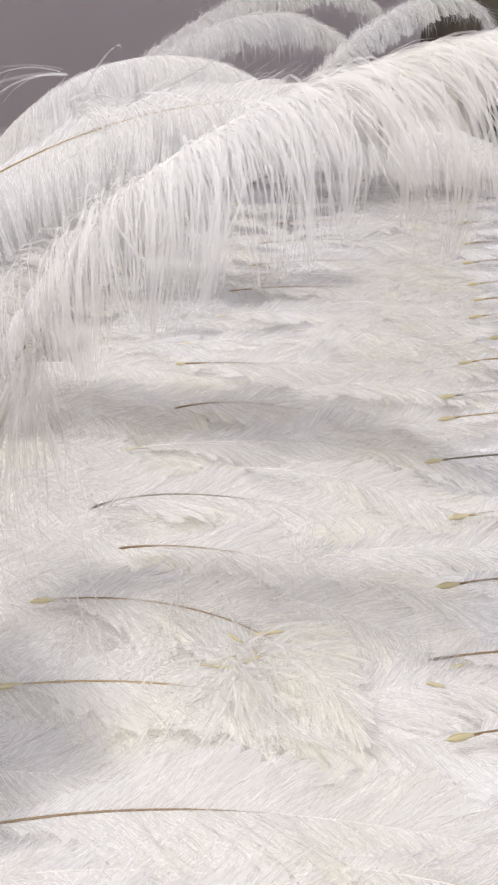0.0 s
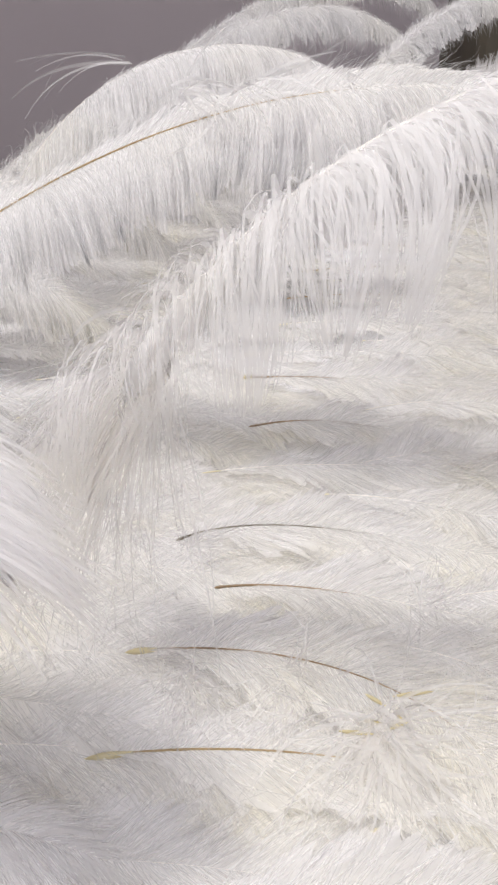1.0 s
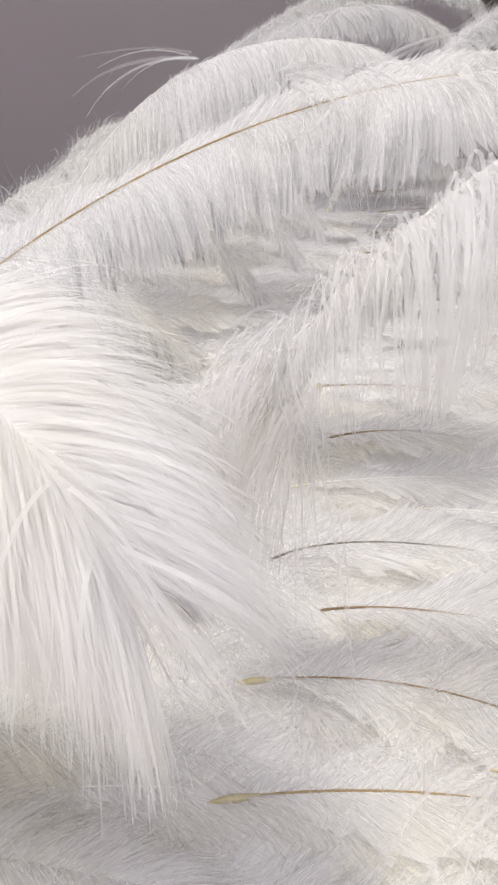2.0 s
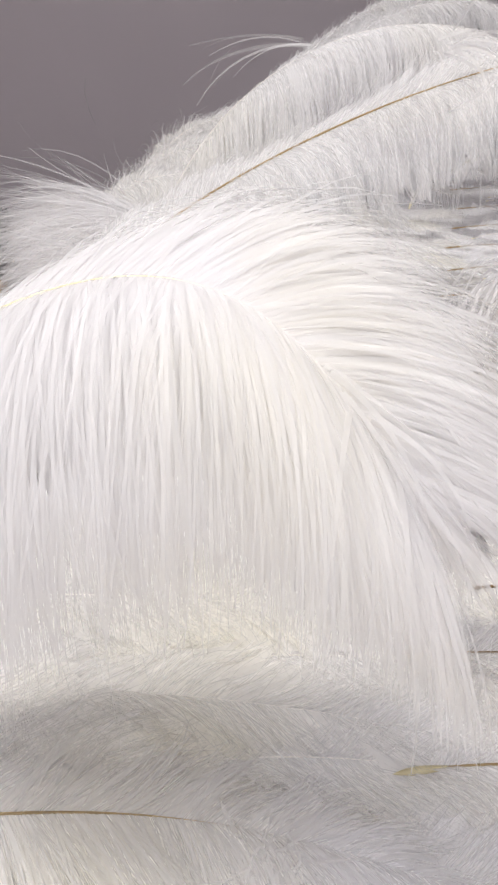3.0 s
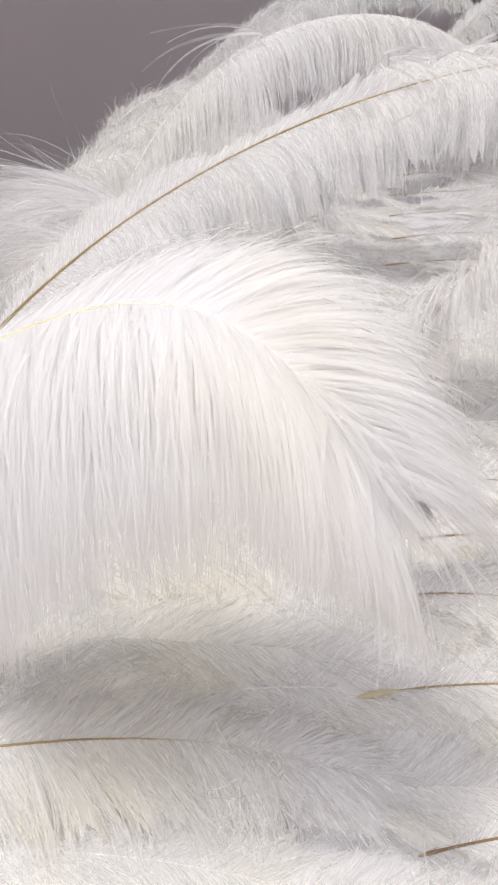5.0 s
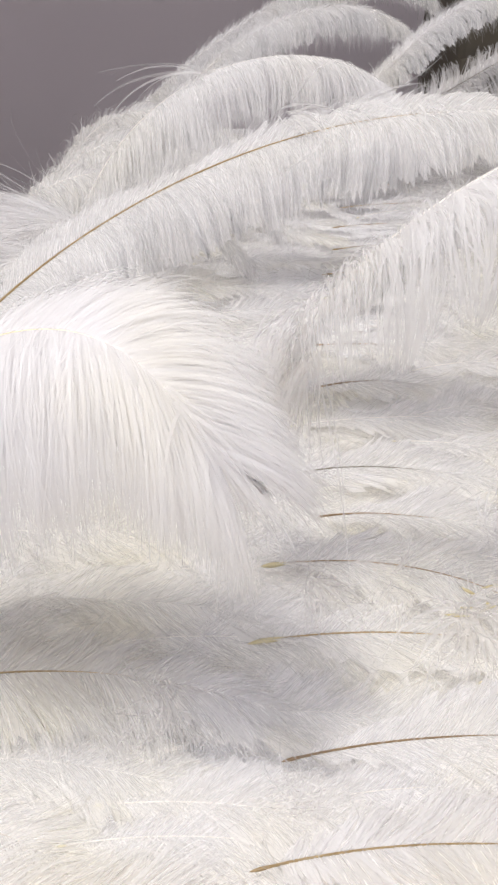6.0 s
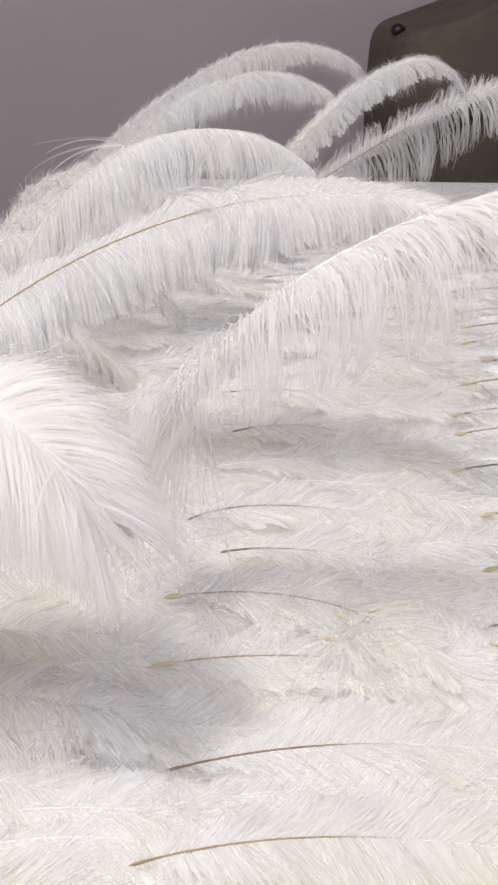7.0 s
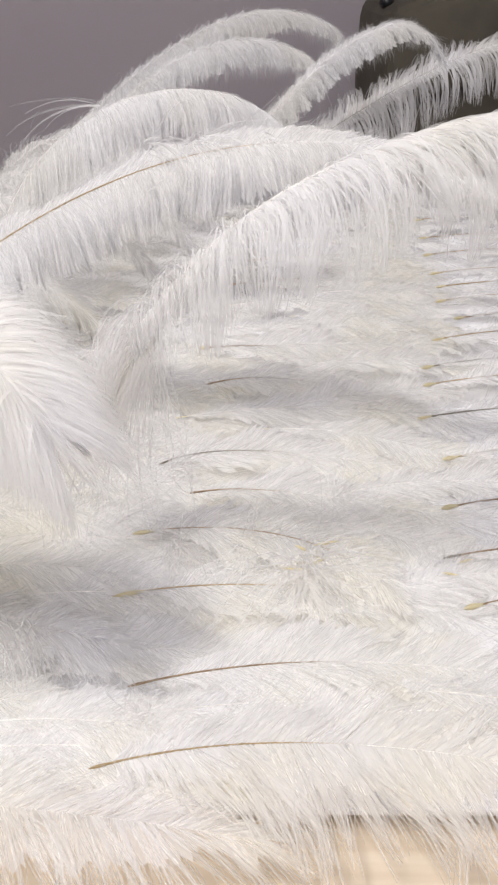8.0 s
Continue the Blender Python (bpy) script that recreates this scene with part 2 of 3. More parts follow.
def plume(ctrl, tone="brown", left=0.06, right=0.06, count=420, seed=1, thick=0.0013, quill=0.06, label="white ostrich feather lying flat in the bed", group="ostrich feathers",
          droop=(0.5, 0.5), sweep=(35, 35), lift=(0.0, 0.0), floor_z=None, width=0.0006, clump=0.5, curl=0.2, up=(0, 0, 1), start=0.1, loose=1.0, tip=(0.55, 0.55), k=7, power=0.8, shown=0.6, veil=(0.75, 0.75), fold_size=0.0012, bulb=1.0, roll_spread=0.5, lift_from=0.0, tip_stiff=(0.0, 0.0), fan=None, ramp=(0.16, 0.16), calm=1.0, quill_tone=None, bunch=9, tight=0.2, close=(35, 35)):
    """One ostrich feather: an Empty at its quill end, with the quill, the shaft, its pale tip and the two vanes."""
    rng = np.random.default_rng(seed)
    base = np.asarray(ctrl[0], float)
    local = [np.asarray(c, float) - base for c in ctrl]
    thing = new("ostrich_feather")
    thing.location = base
    tagged(thing, label, "feather", group)
    s = np.linspace(0, 1, 48)
    p, tan = bezier(local, s)
    rad = thick * (1.0 - 0.86 * s ** 0.8)
    nq, ns = max(2, int(quill * 48) + 1), int(shown * 47)
    fade = np.clip((s[ns] - s) / max(0.3 * s[ns], 0.01), 0.12, 1)
    v, f = tube(p[nq - 1:ns + 1], tan[nq - 1:ns + 1], (rad * fade)[nq - 1:ns + 1])
    raw_part("shaft", v, f, SHAFT[tone], thing, tone + " horn shaft")
    v, f = tube(p[ns:], tan[ns:], rad[ns:] * 0.5)
    raw_part("shaft_tip", v, f, SHAFT["white"], thing)
    pq, tq = bezier(local, np.linspace(-0.001, s[nq - 1], 9))
    stub = 1.0 if bulb > 1.05 else 0.72
    v, f = tube(pq, tq, thick * 1.2 * stub * (1 + (bulb - 1) * np.array([1, 1, 1, 1, 1, 0.9, 0.6, 0.3, 0.0])) * np.array([0.15, 0.75, 1.1, 1.3, 1.35, 1.3, 1.15, 1.0, 0.85]), 8)
    if bulb > 1.05:
        raw_part("quill", v, f, QUILL, thing, "yellow hollow quill end")
    else:
        raw_part("quill", v, f, SHAFT[quill_tone or ("cream" if tone == "white" else tone)], thing)
    fz = None if floor_z is None else floor_z - base[2]
    for i, (side, ln) in enumerate(((-1, left), (1, right))):
        v, f, soft_faces = vane(rng, local, side, ln, count, base, start, droop[i], sweep[i], lift[i], fz, width, clump, curl, up, loose, k, tip[i], power, veil[i], fold_size, roll_spread, lift_from, tip_stiff[i], ramp[i], calm, bunch, tight, close[i])
        tagged(raw_part("vane", v, f, VEIL, thing, "soft white barbs", True, DOWN, soft_faces), kind="stuff")
    if fan:
        n, ln, way = fan
        u = np.linspace(0, 1, 9)
        d0 = unit(np.asarray(way) + rng.normal(0, 0.30, (n, 3)))
        g = (0.55 * u)[None, :, None]
        d = unit(d0[:, None] * (1 - g) + np.array([0, 0, -1.0]) * g + rng.normal(0, 0.15, (n, 1, 3)) * (u ** 1.5)[None, :, None])
        root, _ = bezier(local, rng.uniform(0.90, 1.0, n))
        path = root[:, None] + np.cumsum(d, 1) * (ln * rng.uniform(0.6, 1.1, n) / 9)[:, None, None]
        v, f = ribbons(path, unit(np.cross(d, rng.normal(0, 1, (n, 1, 3)))), 0.0014 * (1 - 0.7 * u ** 1.6)[None] * np.ones((n, 1)))
        tagged(raw_part("tip_fringe", v, f, DOWN, thing, "barbs fanning from the tip"), kind="stuff")
    return thing


# ---- room ----
def slab(name, x0, x1, y0, y1, z0, z1, mat, label, category):
    return tagged(part(name, block(x0, x1, y0, y1, z0, z1), mat, None), label, category, "", "structure")


slab("floor", -2.6, 2.6, -2.6, 2.5, -0.1, 0.0, FLOOR, "plain grey floor of the room", "floor")
slab("ceiling", -2.6, 2.6, -2.6, 2.5, 2.6, 2.7, CEIL, "plain white ceiling of the room", "ceiling")
slab("wall_north", -2.6, 2.6, 2.4, 2.5, 0.0, 2.6, WALL, "plain grey painted wall behind the table", "wall")
# the three unseen walls are assumed, and white so that they bounce light
slab("wall_south", -2.6, 2.6, -2.6, -2.5, 0.0, 2.6, PALE, "unseen wall, made white to bounce fill light", "wall")
slab("wall_west", -2.6, -2.5, -2.5, 2.4, 0.0, 2.6, PALE, "unseen wall, made white to bounce fill light", "wall")
slab("wall_east", 2.5, 2.6, -2.5, 2.4, 0.0, 2.6, PALE, "unseen wall, made white to bounce fill light", "wall")

TABLE_TURN = -5.0
table = tagged(new("table"), "pale wood-grain table under the feathers", "table")
table.matrix_world = pose(0, 0.14, 0.75, 0, 0, TABLE_TURN)
part("tabletop", block(-0.42, 0.85, -0.22, 1.36, -0.03, 0.0, 0.003), WOOD, table, "pale wood-grain laminate top")
for lx in (-0.37, 0.78):
    for ly in (-0.15, 1.29):
        part("leg", block(lx - 0.025, lx + 0.025, ly - 0.025, ly + 0.025, -0.75, -0.03, 0.003), BLACK, table)
board = tagged(new("foam_board"), "thin white board under the feather rows", "board")
board.matrix_world = pose(0, 0.155, 0.7525, 0, 0, TABLE_TURN)
part("sheet", block(-0.40, 0.80, 0.0, 1.33, 0.0045, 0.009, 0.001), PAPER, board)
# black slab, inset, paints the dark shadow line below the sheet's edge
part("shade_gap", block(-0.385, 0.785, 0.014, 1.315, 0.0, 0.0045), BLACK, board, "black inset slab standing in for the shade under the sheet")

# ---- things behind the table ----
bag = tagged(new("cloth_bag"), "dark olive cloth bag standing behind the table", "bag")
bag.location = (0.93, 1.95, 0.0)
bm = block(-0.56, 0.56, -0.16, 0.16, 0.0, 0.95, 0.03)
bmesh.ops.subdivide_edges(bm, edges=bm.edges[:], cuts=9, use_grid_fill=True)
for v in bm.verts:
    w = noise.noise(v.co * 4.0) * 0.04 + noise.noise(v.co * 11.0) * 0.016
    v.co += Vector((w * 0.4, w, min(0.16, 0.42 * (v.co.x + 0.56)) * v.co.z + w * 0.5))
part("sack", bm, OLIVE, bag, smooth=True)
bm = bmesh.new()
bmesh.ops.create_uvsphere(bm, u_segments=12, v_segments=8, radius=0.016, matrix=Matrix.Translation((-0.545, -0.05, 0.957)) @ Matrix.Diagonal((1, 1, 0.8, 1)))
part("knob", bm, BLACK, bag, "small black knob", smooth=True)
# raised strip added to draw the sack's dark diagonal fold line
fold_strip = block(-0.56, 0.56, -0.006, 0.006, -0.022, 0.022, 0.003)
bmesh.ops.subdivide_edges(fold_strip, edges=[e for e in fold_strip.edges if abs(e.verts[0].co.x - e.verts[1].co.x) > 0.5], cuts=10)
for v in fold_strip.verts:
    v.co += Vector((0, -0.185 + 0.006 * math.sin(v.co.x * 9), 0.80 + 0.22 * (v.co.x + 0.56)))
part("fold_strip", fold_strip, OLIVE, bag, "raised cloth strip standing in for a dark fold line", smooth=True)
shelf = tagged(new("low_bench"), "black low bench along the wall", "bench")
shelf.location = (-1.36, 2.15, 0)
part("seat", block(-0.7, 0.55, -0.22, 0.22, 0.36, 0.46, 0.01), BLACK, shelf)
for lx in (-0.64, 0.49):
    part("leg", block(lx - 0.03, lx + 0.03, -0.18, 0.18, 0.0, 0.36, 0.005), BLACK, shelf)
box = tagged(new("cardboard_box"), "brown cardboard box on the floor beside the bench", "box")
box.location = (-0.975, 1.6, 0)
part("carton", block(-0.3, 0.3, -0.2, 0.2, 0.0, 0.46, 0.004), CARD, box)

# ---- feather bed ----
BED = 0.780


def lying(x, y, heading=0.0, length=0.30, bend=0.0, tone="brown", seed=0, z=BED, left=0.062, right=0.066, count=640, plan=None, **more):
    """A feather lying in the bed: its quill at x, y, its shaft towards heading, bowed sideways by bend."""
    h = math.radians(heading)
    e, n = np.array([math.cos(h), math.sin(h), 0]), np.array([-math.sin(h), math.cos(h), 0])
    b = np.array([x, y, z])
    ctrl = [b, b + e * length * 0.33 + n * 0.012 + [0, 0, 0.007], b + e * length * 0.68 + n * bend * 0.35 + [0, 0, 0.004], b + e * length + n * bend + [0, 0, -0.008]]
    rise = more.pop("rise", (0.0, 0.007, 0.004, -0.008))
    if plan:
        ctrl = [np.array([px, py, z + dz]) for (px, py), dz in zip(plan, rise)]
    return plume(ctrl, tone, left, right, count, seed + 100, 0.00075 if tone != "white" else 0.0005, more.pop("quill", 0.05), droop=(0.12, 0.15), lift=(0.02, 0.02), floor_z=more.pop("floor_z", 0.771), sweep=more.pop("sweep", (48, 50)), start=0.05, loose=1.0,
                 curl=0.25, clump=more.pop("clump", 0.35), width=more.pop("width", 0.00034), shown=more.pop("shown", 0.44), veil=more.pop("veil", (0.85, 0.85)), fold_size=0.0007, **more)


def underlay():
    """Loose down over the board, of many crossing barbs."""
    rng = np.random.default_rng(9)
    n, k = 6000, 6
    a = rng.uniform(0, 6.28, n)
    p0 = np.stack([rng.uniform(-0.40, 0.75, n), 0.16 + 1.27 * rng.random(n) ** 1.4, rng.uniform(0.762, 0.777, n)], -1)
    p0[:, 0] = np.maximum(p0[:, 0], -0.35 + 0.12 * p0[:, 1])
    d = np.stack([np.cos(a), np.sin(a) * 0.7, rng.normal(0, 0.12, n)], -1)
    u = np.linspace(-0.5, 0.5, k)
    bend = np.stack([rng.normal(0, 0.8, n), rng.normal(0, 0.8, n), np.full(n, -0.4)], -1)
    ln = rng.uniform(0.03, 0.07, n)[:, None, None]
    path = p0[:, None] + ln * (d[:, None] * u[None, :, None] + bend[:, None] * (u ** 2)[None, :, None])
    path[..., 2] = np.maximum(path[..., 2], 0.7625)
    wide = unit(np.stack([-np.sin(a), np.cos(a), rng.normal(0, 0.4, n)], -1))[:, None] * np.ones((1, k, 1))
    v, f = ribbons(path, wide, np.full((n, k), 0.0007) * (1 - 1.5 * np.abs(u))[None])
    return tagged(raw_part("loose_down", v, f, DOWN, None), "loose white down between the feather rows", "down", "", "stuff")


underlay()
# middle column: quill end, heading, length, sideways bend, shaft tone
MIDDLE = [(-0.133, 0.177, 2, 0.27, -0.012, "gold"), (-0.113, 0.228, 3, 0.28, -0.010, "brown"), (-0.125, 0.304, 1, 0.27, -0.02, "gold"), (-0.118, 0.361, 0, 0.19, -0.12, "brown"),
          (-0.080, 0.414, -2, 0.27, -0.03, "brown"), (-0.096, 0.454, 3, 0.28, -0.02, "grey"), (-0.085, 0.52, 1, 0.28, -0.02, "white"), (-0.050, 0.584, 0, 0.27, -0.025, "brown"),
          (-0.045, 0.628, 2, 0.28, -0.02, "brown"), (-0.06, 0.69, -1, 0.28, -0.02, "white"), (-0.03, 0.75, 1, 0.28, -0.02, "white"), (-0.02, 0.81, 0, 0.28, -0.02, "gold"),
          (0.0, 0.88, 2, 0.28, -0.02, "gold"), (0.01, 0.95, -1, 0.28, -0.02, "gold"), (0.03, 1.02, 1, 0.28, -0.02, "gold"), (0.05, 1.10, 0, 0.28, -0.02, "gold"), (0.06, 1.19, 1, 0.28, -0.02, "gold"), (0.08, 1.29, 0, 0.28, -0.02, "white")]
# the shafts that lie open to view: the bow of each in plan
BOWS = {0: [(-0.133, 0.175), (-0.05, 0.190), (0.04, 0.174), (0.13, 0.150)], 1: [(-0.115, 0.228), (-0.03, 0.243), (0.06, 0.232), (0.15, 0.210)],
        2: [(-0.126, 0.303), (-0.05, 0.312), (0.04, 0.295), (0.12, 0.260)], 3: [(-0.115, 0.359), (-0.058, 0.361), (0.016, 0.342), (0.042, 0.280)],
        4: [(-0.075, 0.411), (-0.03, 0.413), (0.05, 0.390), (0.14, 0.360)], 5: [(-0.097, 0.451), (-0.05, 0.475), (0.03, 0.452), (0.15, 0.420)],
        7: [(-0.055, 0.578), (0.0, 0.590), (0.06, 0.570), (0.12, 0.520)], 8: [(-0.059, 0.652), (0.0, 0.644), (0.08, 0.645), (0.17, 0.600)]}
SHOWN = {0: 0.55, 1: 0.5, 2: 0.5, 3: 0.97, 5: 0.62, 7: 0.7}
for i, (x, y, h, ln, b, tone) in enumerate(MIDDLE):
    more = dict(floor_z=0.753, right=0.092, sweep=(48, 24), veil=(0.7, 0.42), width=0.0013, count=760, clump=0.95, bunch=13, tight=0.5, label="white feather fringing over the edge of the board") if i == 0 else dict(bulb=1.3 if i in (2, 3, 8) else 1.0, quill=0.09 if i in (2, 3) else 0.05, rise=(0.0, 0.008, 0.010, 0.008) if i == 3 else (0.0, 0.007, 0.004, -0.008))
    lying(x, y, h, ln, b, tone, i, plan=BOWS.get(i), z=BED + (0.007 if i == 3 else 0.002), shown=SHOWN.get(i, 0.46), **more)
RIGHT = [(0.10, 0.19, 2, "white"), (0.105, 0.225, -1, "gold"), (0.086, 0.268, 4, "brown"), (0.086, 0.316, 1, "brown"), (0.10, 0.37, 2, "brown"), (0.118, 0.432, 3, "gold"), (0.114, 0.494, 2, "grey"),
         (0.133, 0.550, 3, "gold"), (0.140, 0.583, 4, "grey"), (0.165, 0.64, 5, "gold"), (0.200, 0.688, 2, "brown"), (0.193, 0.732, 4, "gold"), (0.204, 0.772, 1, "gold"), (0.208, 0.811, 2, "gold"),
         (0.215, 0.87, 3, "gold"), (0.225, 0.93, 0, "gold"), (0.235, 1.0, 2, "gold"), (0.25, 1.08, 1, "gold"), (0.27, 1.17, 2, "gold"), (0.28, 1.27, 0, "white")]
for i, (x, y, h, tone) in enumerate(RIGHT):
    lying(x, y, h, 0.29, -0.02, tone, i + 40, **(dict(floor_z=0.753, right=0.062, sweep=(48, 30), veil=(0.7, 0.4), width=0.0012, clump=0.95, bunch=13, tight=0.5, label="white feather fringing over the edge of the board") if i == 0 else dict(bulb=1.0, z=0.788, quill_tone="grey") if i == 3 else dict(bulb=1.55 if i % 3 else 1.2, z=0.788)))
LEFT = [(-0.37, 0.165, 0, -0.03), (-0.37, 0.215, 2, -0.02), (-0.36, 0.34, 1, -0.03), (-0.35, 0.40, 0, -0.02), (-0.35, 0.46, 2, -0.02), (-0.34, 0.53, 1, -0.02), (-0.33, 0.61, 0, -0.02),
        (-0.32, 0.70, 1, -0.02), (-0.31, 0.79, 0, -0.02), (-0.30, 0.89, 1, -0.02), (-0.30, 1.0, 0, -0.02), (-0.28, 1.12, 1, -0.02), (-0.26, 1.24, 1, -0.02)]
for i, (x, y, h, b) in enumerate(LEFT):
    lying(x, y, h, 0.32, b, "gold" if i == 1 else "white", i + 70, **(dict(floor_z=0.753, right=0.085, sweep=(48, 30), veil=(0.7, 0.5), width=0.0010, clump=0.9, bunch=13, tight=0.5, label="white feather fringing over the edge of the board") if i == 0 else dict(plan=[(-0.36, 0.225), (-0.30, 0.225), (-0.24, 0.205), (-0.18, 0.170)], shown=0.75) if i == 1 else {}))



def tuft(at, way, length, count, seed, spread=0.5, droop=0.3, width=0.0008, name="down_tuft", label="loose tuft of white down on the bed", bits=0, floor_z=None, curl=0.55):
    """A loose bunch of barbs that spring from one spot, with a few yellowish quill scraps among them."""
    rng = np.random.default_rng(seed + 500)
    base = np.asarray(at, float)
    thing = tagged(new(name), label, "tuft", "down tufts")
    thing.location = base
    k, u = 9, np.linspace(0, 1, 9)
    d0 = unit(np.asarray(way, float) + rng.normal(0, spread, (count, 3)))
    bend = rng.normal(0, curl, (count, 3))
    g = (droop * u ** 0.8)[None, :, None]
    d = unit(d0[:, None] * (1 - g) + np.array([0, 0, -1.0]) * g + bend[:, None] * (u ** 1.4)[None, :, None])
    root = rng.normal(0, 0.004, (count, 1, 3)) * [1, 1, 0.3]
    path = root + np.cumsum(d, 1) * (length * rng.uniform(0.4, 1.1, count) / k)[:, None, None]
    if floor_z is not None:
        path[..., 2] = np.maximum(path[..., 2], floor_z - base[2] + rng.uniform(0, 0.006, count)[:, None])
    side = unit(np.cross(d, rng.normal(0, 1, (count, 1, 3))))
    wd = width * rng.uniform(0.6, 1.3, count)[:, None] * (1 - 0.7 * u ** 2)[None]
    for bunch in np.array_split(np.argsort(d0[:, 0] + 0.4 * d0[:, 2]), max(1, count // 110)):
        v, f = ribbons(path[bunch], side[bunch], wd[bunch])
        tagged(raw_part("fluff", v, f, DOWN, thing, "soft white barbs"), kind="stuff")
    for i in range(bits):
        a = rng.uniform(0, 3.1)
        p0 = np.array([rng.normal(0, 0.010), rng.normal(0, 0.008), 0.002 + 0.002 * i])
        e = np.array([math.cos(a), math.sin(a) * 0.5, 0.1]) * rng.uniform(0.005, 0.009)
        pts = p0 + e * np.linspace(-1, 1, 7)[:, None]
        v, f = tube(pts, np.repeat(unit(e)[None], 7, 0), 0.0008 * np.array([0.2, 0.8, 1.1, 1.2, 1.1, 0.8, 0.2]))
        raw_part("quill_scrap", v, f, QUILL, thing, "yellowish scrap of quill")
    return thing


# ---- plumes that arch over the bed ----
ARCH = dict(group="arching plumes")
plume([(-0.370, 0.292, 0.787), (-0.408, 0.313, 0.804), (-0.366, 0.288, 0.927), (-0.223, 0.335, 0.966), (-0.192, 0.264, 1.027), (-0.142, 0.238, 0.940)], "cream", 0.064, 0.141, 3300, 1, 0.0017, droop=(0.50, 0.97), sweep=(46, 28), close=(6, 30),
      lift=(0.72, 0.22), label="thick bright white plume curling over the bed", width=0.00085, clump=0.75, k=11, power=0.8, shown=0.95, tip=(1.05, 0.44), veil=(0.45, 0.55), bunch=22, tight=0.25, loose=0.55, curl=0.24, fold_size=0.0008, roll_spread=0.25, lift_from=0.80, tip_stiff=(-0.1, 0.3), start=0.40, ramp=(0.30, 0.12), calm=0.35, fan=(320, 0.046, (0.62, -0.1, -0.55)), **ARCH)
plume([(-0.130, 0.379, 0.856), (-0.084, 0.371, 0.981), (-0.052, 0.235, 1.110), (0.159, 0.403, 1.044), (0.211, 0.303, 1.095), (0.348, 0.362, 1.057)], "white", 0.018, 0.108, 1400, 2, 0.0015, droop=(0.9, 0.95), sweep=(30, 40), lift=(-0.2, 0.25),
      label="sparse white plume arching up with stringy hanging barbs", width=0.0012, clump=0.98, k=11, power=0.8, veil=(0.9, 0.38), bunch=26, tight=0.75, loose=1.0, curl=0.3, start=0.03, tip=(0.8, 0.85), shown=0.9, quill=0.16, ramp=(0.1, 0.06), quill_tone="brown", **ARCH)
plume([(-0.372, 0.515, 0.780), (-0.302, 0.536, 0.888), (-0.182, 0.618, 0.941), (-0.003, 0.458, 1.089), (0.136, 0.395, 0.985)], "gold", 0.042, 0.104, 2000, 3, 0.0016, droop=(0.3, 0.80), sweep=(40, 38), lift=(0.5, 0.05),
      label="white plume with a long golden-brown shaft", width=0.00034, power=0.75, shown=0.86, veil=(0.8, 0.72), loose=0.9, clump=0.3, tip=(0.5, 0.25), floor_z=0.782, **ARCH)
plume([(-0.270, 0.75, 0.790), (-0.251, 0.75, 0.894), (-0.199, 0.75, 0.997), (-0.052, 0.75, 1.038), (0.029, 0.75, 0.965)], "white", 0.04, 0.115, 1500, 4, droop=(0.5, 0.95), sweep=(30, 24), lift=(0.1, 0.15),
      label="dense white plume with hanging barbs", start=0.02, quill=0.02, bunch=16, tight=0.5, width=0.0007, clump=0.9, power=0.55, loose=0.7, veil=(0.75, 0.6), **ARCH)
BACK = dict(start=0.02, quill=0.02, width=0.0007, clump=0.5, loose=1.0, curl=0.3, tip=(0.6, 0.6), **ARCH)
plume([(-0.300, 1.15, 0.79), (-0.200, 1.15, 0.882), (-0.119, 1.15, 0.953), (0.023, 1.15, 1.074), (0.146, 1.15, 0.998)], "white", 0.024, 0.080, 2300, 5, droop=(0.3, 0.85), sweep=(45, 34), lift=(0.3, 0.2), label="white plume rising at the back", **BACK)
plume([(-0.240, 1.08, 0.80), (-0.183, 1.08, 0.876), (-0.116, 1.08, 0.972), (0.007, 1.08, 1.034), (0.102, 1.08, 0.973)], "white", 0.024, 0.085, 2300, 6, droop=(0.3, 0.85), sweep=(45, 30), lift=(0.3, 0.2), label="white plume rising at the back", **BACK)
plume([(-0.015, 1.03, 0.80), (0.020, 1.03, 0.907), (0.072, 1.03, 0.924), (0.182, 1.03, 1.086), (0.253, 1.03, 0.988)], "white", 0.026, 0.062, 3200, 7, droop=(0.3, 0.66), sweep=(45, 36), lift=(0.4, 0.2), label="full white plume with a nodding tip", veil=(0.9, 0.85), **BACK)
plume([(0.0, 1.1, 0.805), (0.137, 1.1, 0.868), (0.254, 1.1, 0.980), (0.409, 1.1, 0.998)], "grey", 0.050, 0.112, 760, 8, 0.0010, droop=(0.35, 0.97), sweep=(50, 24), lift=(0.8, 0.2), label="sparse white plume with separate hanging barbs", width=0.0015, clump=0.92, veil=(0.4, 0.15), power=0.5, loose=0.8, curl=0.35, shown=0.9, bunch=10, tight=0.7, **ARCH)
plume([(-0.40, 0.263, 0.788), (-0.255, 0.262, 0.812), (-0.215, 0.275, 0.814), (-0.115, 0.258, 0.783)], "gold", 0.05, 0.068, 1100, 10, 0.0010, droop=(0.3, 0.55), sweep=(40, 32), lift=(0.1, 0.15),
      label="white feather with a golden shaft lying high on the bed", width=0.0007, clump=0.75, power=0.6, shown=0.8, floor_z=0.772, loose=0.7, tip=(0.7, 0.7))

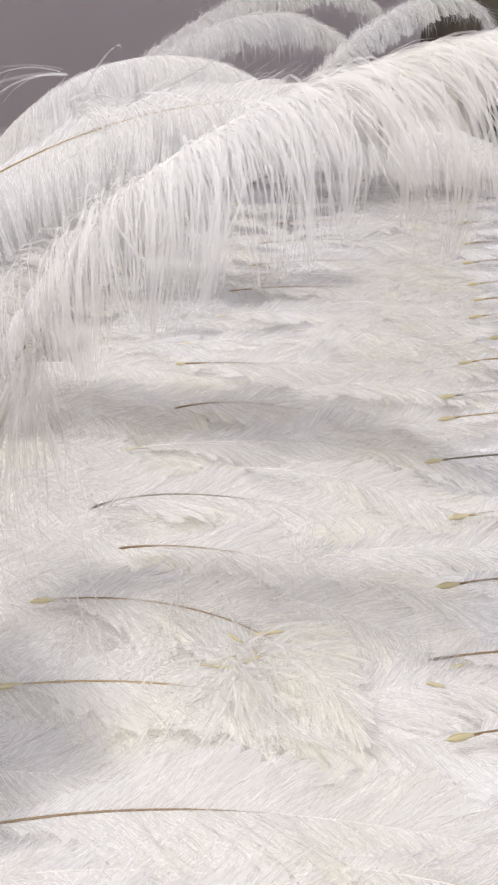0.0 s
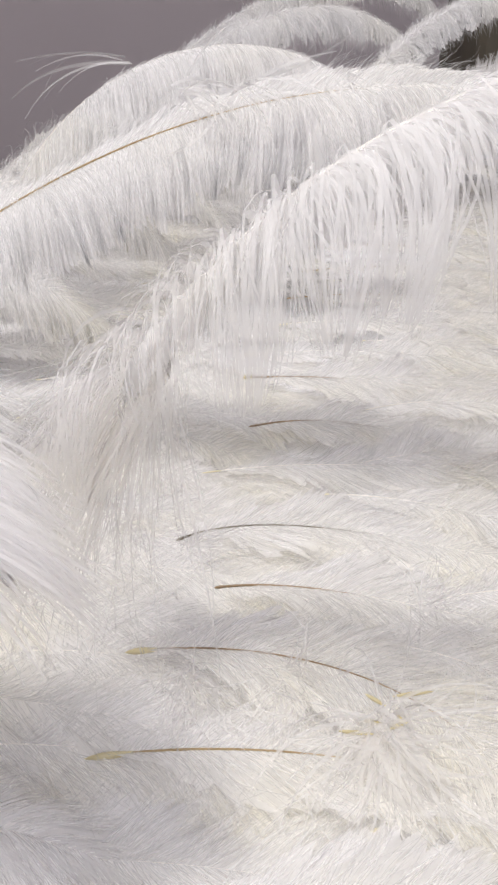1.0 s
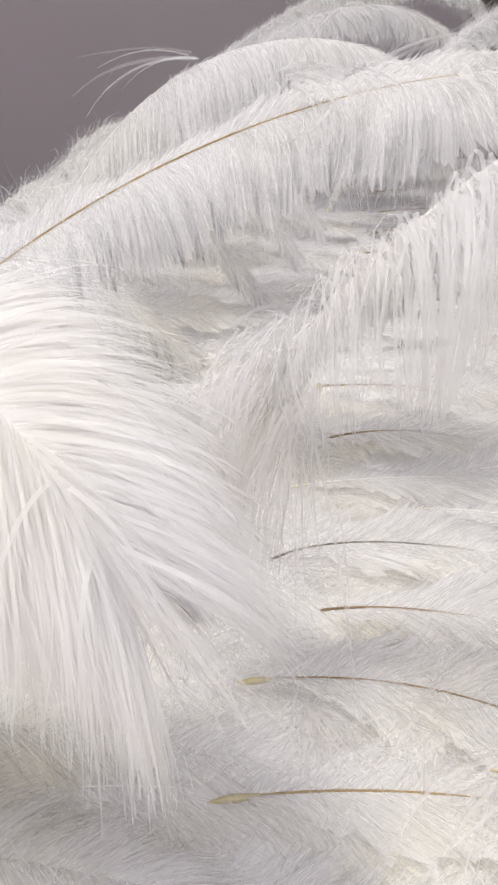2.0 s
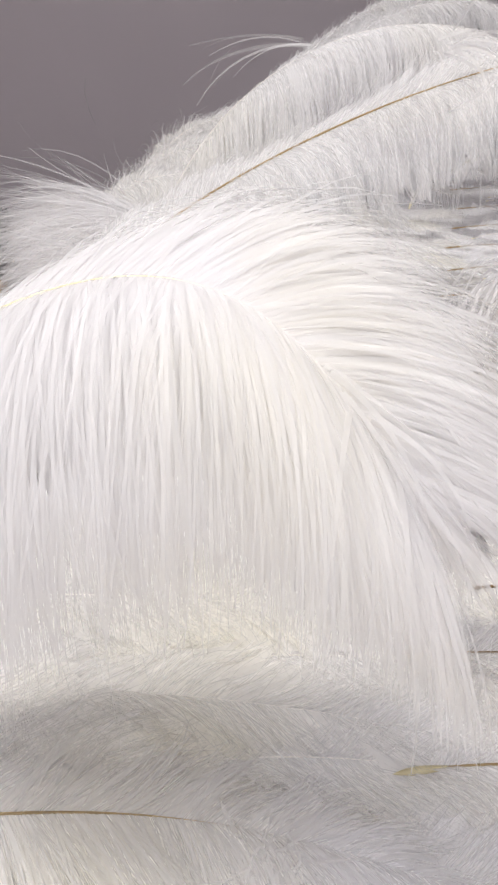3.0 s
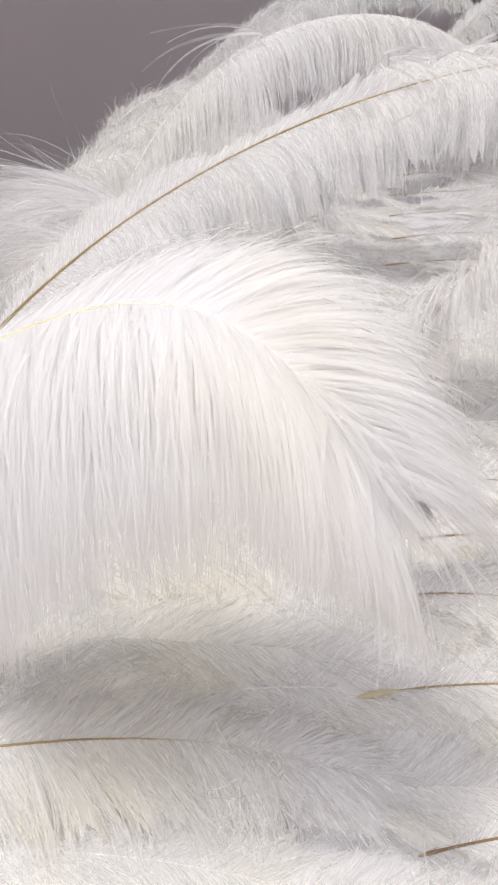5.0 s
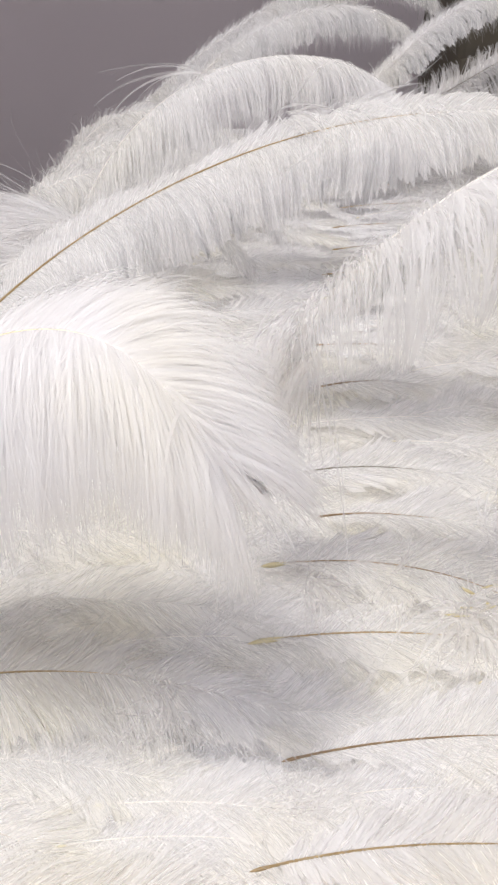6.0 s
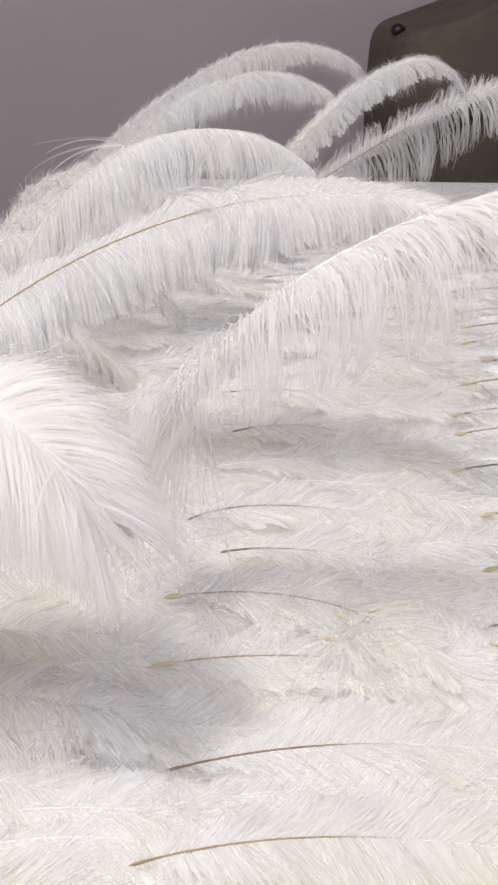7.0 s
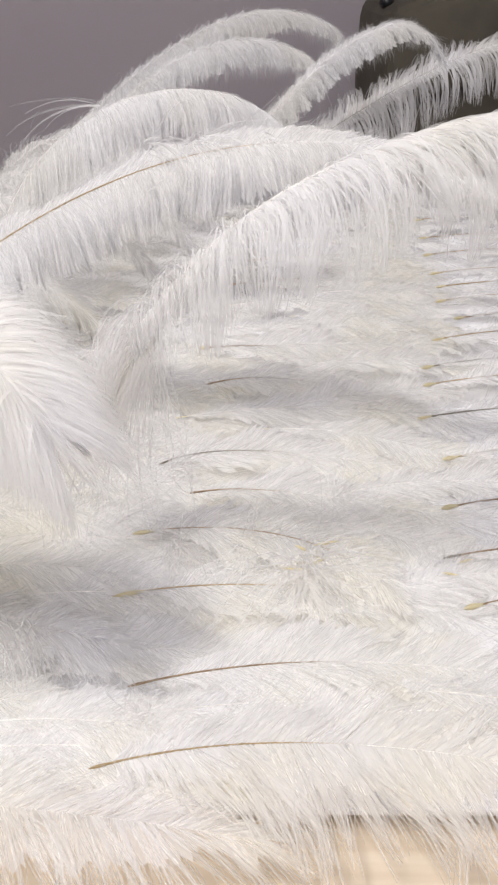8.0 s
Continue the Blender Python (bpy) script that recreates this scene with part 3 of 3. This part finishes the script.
# low plumes in the fluff along the far side of the bed
LOW = [(-0.35, 0.67, 0.20, 0.868, "white"), (-0.34, 0.81, 0.24, 0.90, "white"), (-0.32, 0.90, 0.26, 0.91, "white"), (-0.31, 1.00, 0.28, 0.92, "white")]
for i, (x, y, ln, top, tone) in enumerate(LOW):
    plume([(x, y, 0.785), (x + ln * 0.1, y, top), (x + ln * 0.6, y, top + 0.03), (x + ln, y, 0.80)], tone, 0.06, 0.085, 700, 20 + i, droop=(0.6, 0.85), sweep=(35, 35), lift=(0.5, 0.2), start=0.02,
          label="fluffy white plume bowed low over the bed", quill=0.02, floor_z=0.772, tip=(0.7, 0.7), loose=0.9, **ARCH)
# soft feathers under the quill ends of the middle rows
for i in range(9):
    lying(-0.215 + 0.02 * (i % 2), 0.195 + 0.058 * i, (-4, 3, -1)[i % 3], 0.22, -0.02, "white", 300 + i, z=0.775, floor_z=0.766, left=0.06, right=0.06, quill=0.02, label="soft white feather under the quill ends")
for i in range(2):
    lying(-0.40 + 0.02 * i, 0.335 + 0.06 * i, (2, -4)[i], 0.24, -0.02, "white", 340 + i, z=0.775, floor_z=0.766, left=0.06, right=0.06, count=420, quill=0.02, label="soft white feather under the quill ends")
# two soft feathers over the bare patch by the board's edge
for fx, fy, fh, fs in ((-0.20, 0.212, -8, 360), (-0.13, 0.203, 4, 361), (-0.02, 0.198, -3, 362)):
    lying(fx, fy, fh, 0.22, -0.02, "white", fs, z=0.778, floor_z=0.768, left=0.05, right=0.05, quill=0.02, label="soft white feather under the quill ends")
# feathers strewn across the rows
strewn = np.random.default_rng(77)
for i in range(34):
    y = 0.21 + 1.02 * (i / 34) ** 1.15
    x = (0.0, -0.33, -0.2 if y > 0.55 else -0.34, 0.0)[i % 4] + strewn.uniform(-0.02, 0.03) + 0.12 * max(0.0, y - 0.6)
    lying(x, y + strewn.uniform(-0.015, 0.015), strewn.uniform(-22, 16), 0.20, strewn.uniform(-0.05, 0.03), "white", 200 + i, z=0.7825, left=0.05, right=0.05, count=520, quill=0.02, label="soft white feather strewn across the rows")

# ---- loose down ----
tuft((-0.006, 0.310, 0.792), (0.10, -0.85, 0.25), 0.064, 330, 1, 0.45, 0.45, width=0.0015, bits=6, floor_z=0.782, label="cream tangle of down with yellow quill scraps")
tuft((0.088, 0.318, 0.784), (-0.6, -0.3, 0.3), 0.035, 70, 2, 0.8, 0.4, bits=2, floor_z=0.781, label="tangle of down round a dark quill end")
tuft((-0.110, 0.205, 0.784), (0.2, -0.2, 0.6), 0.032, 120, 3, 0.9, 0.5, floor_z=0.780)
tuft((-0.085, 0.345, 0.786), (0.1, -0.9, 0.4), 0.05, 110, 4, 0.30, 0.5, width=0.0012, floor_z=0.782)
tuft((-0.040, 0.345, 0.786), (0.05, -0.9, 0.4), 0.05, 110, 5, 0.30, 0.5, width=0.0012, floor_z=0.782)
tuft((-0.090, 0.440, 0.784), (0.7, -0.4, 0.4), 0.045, 60, 6, 0.5, 0.4, floor_z=0.782)
tuft((0.030, 0.395, 0.784), (0.4, -0.4, 0.5), 0.045, 70, 7, 0.8, 0.4, floor_z=0.782)
tuft((-0.095, 0.512, 1.004), (0.45, -0.5, 0.2), 0.085, 22, 8, 0.22, 0.75, width=0.0015, label="loose barbs hanging across the golden shaft")
tuft((-0.060, 0.502, 1.010), (0.6, -0.5, 0.1), 0.075, 16, 9, 0.25, 0.7, width=0.0015, label="loose barbs hanging across the golden shaft")
tuft((-0.020, 0.485, 1.016), (0.2, -0.5, 0.1), 0.06, 12, 10, 0.2, 0.8, width=0.0015, label="loose barbs hanging across the golden shaft")
tuft((-0.132, 0.745, 0.985), (-0.95, 0.0, 0.20), 0.098, 8, 11, 0.09, 0.55, width=0.0020, curl=0.12, label="long stray barbs curling off a plume")
tuft((-0.094, 0.352, 0.940), (-0.46, -0.06, -0.55), 0.130, 380, 12, 0.22, 0.55, width=0.0010, curl=0.26, label="hanging tassel of down round a quill end")
tuft((-0.245, 0.70, 0.872), (-0.85, 0.0, 0.22), 0.125, 1700, 13, 0.16, 0.42, width=0.0012, curl=0.18, floor_z=0.775, label="brush of white barbs fanning out sideways")
tuft((-0.255, 0.68, 0.845), (-0.85, 0.0, 0.25), 0.110, 1300, 14, 0.18, 0.42, width=0.0012, curl=0.18, floor_z=0.775, label="brush of white barbs fanning out sideways")
tuft((-0.172, 0.258, 0.792), (0.1, -0.5, 0.3), 0.035, 120, 15, 0.6, 0.4, width=0.0014, floor_z=0.787)
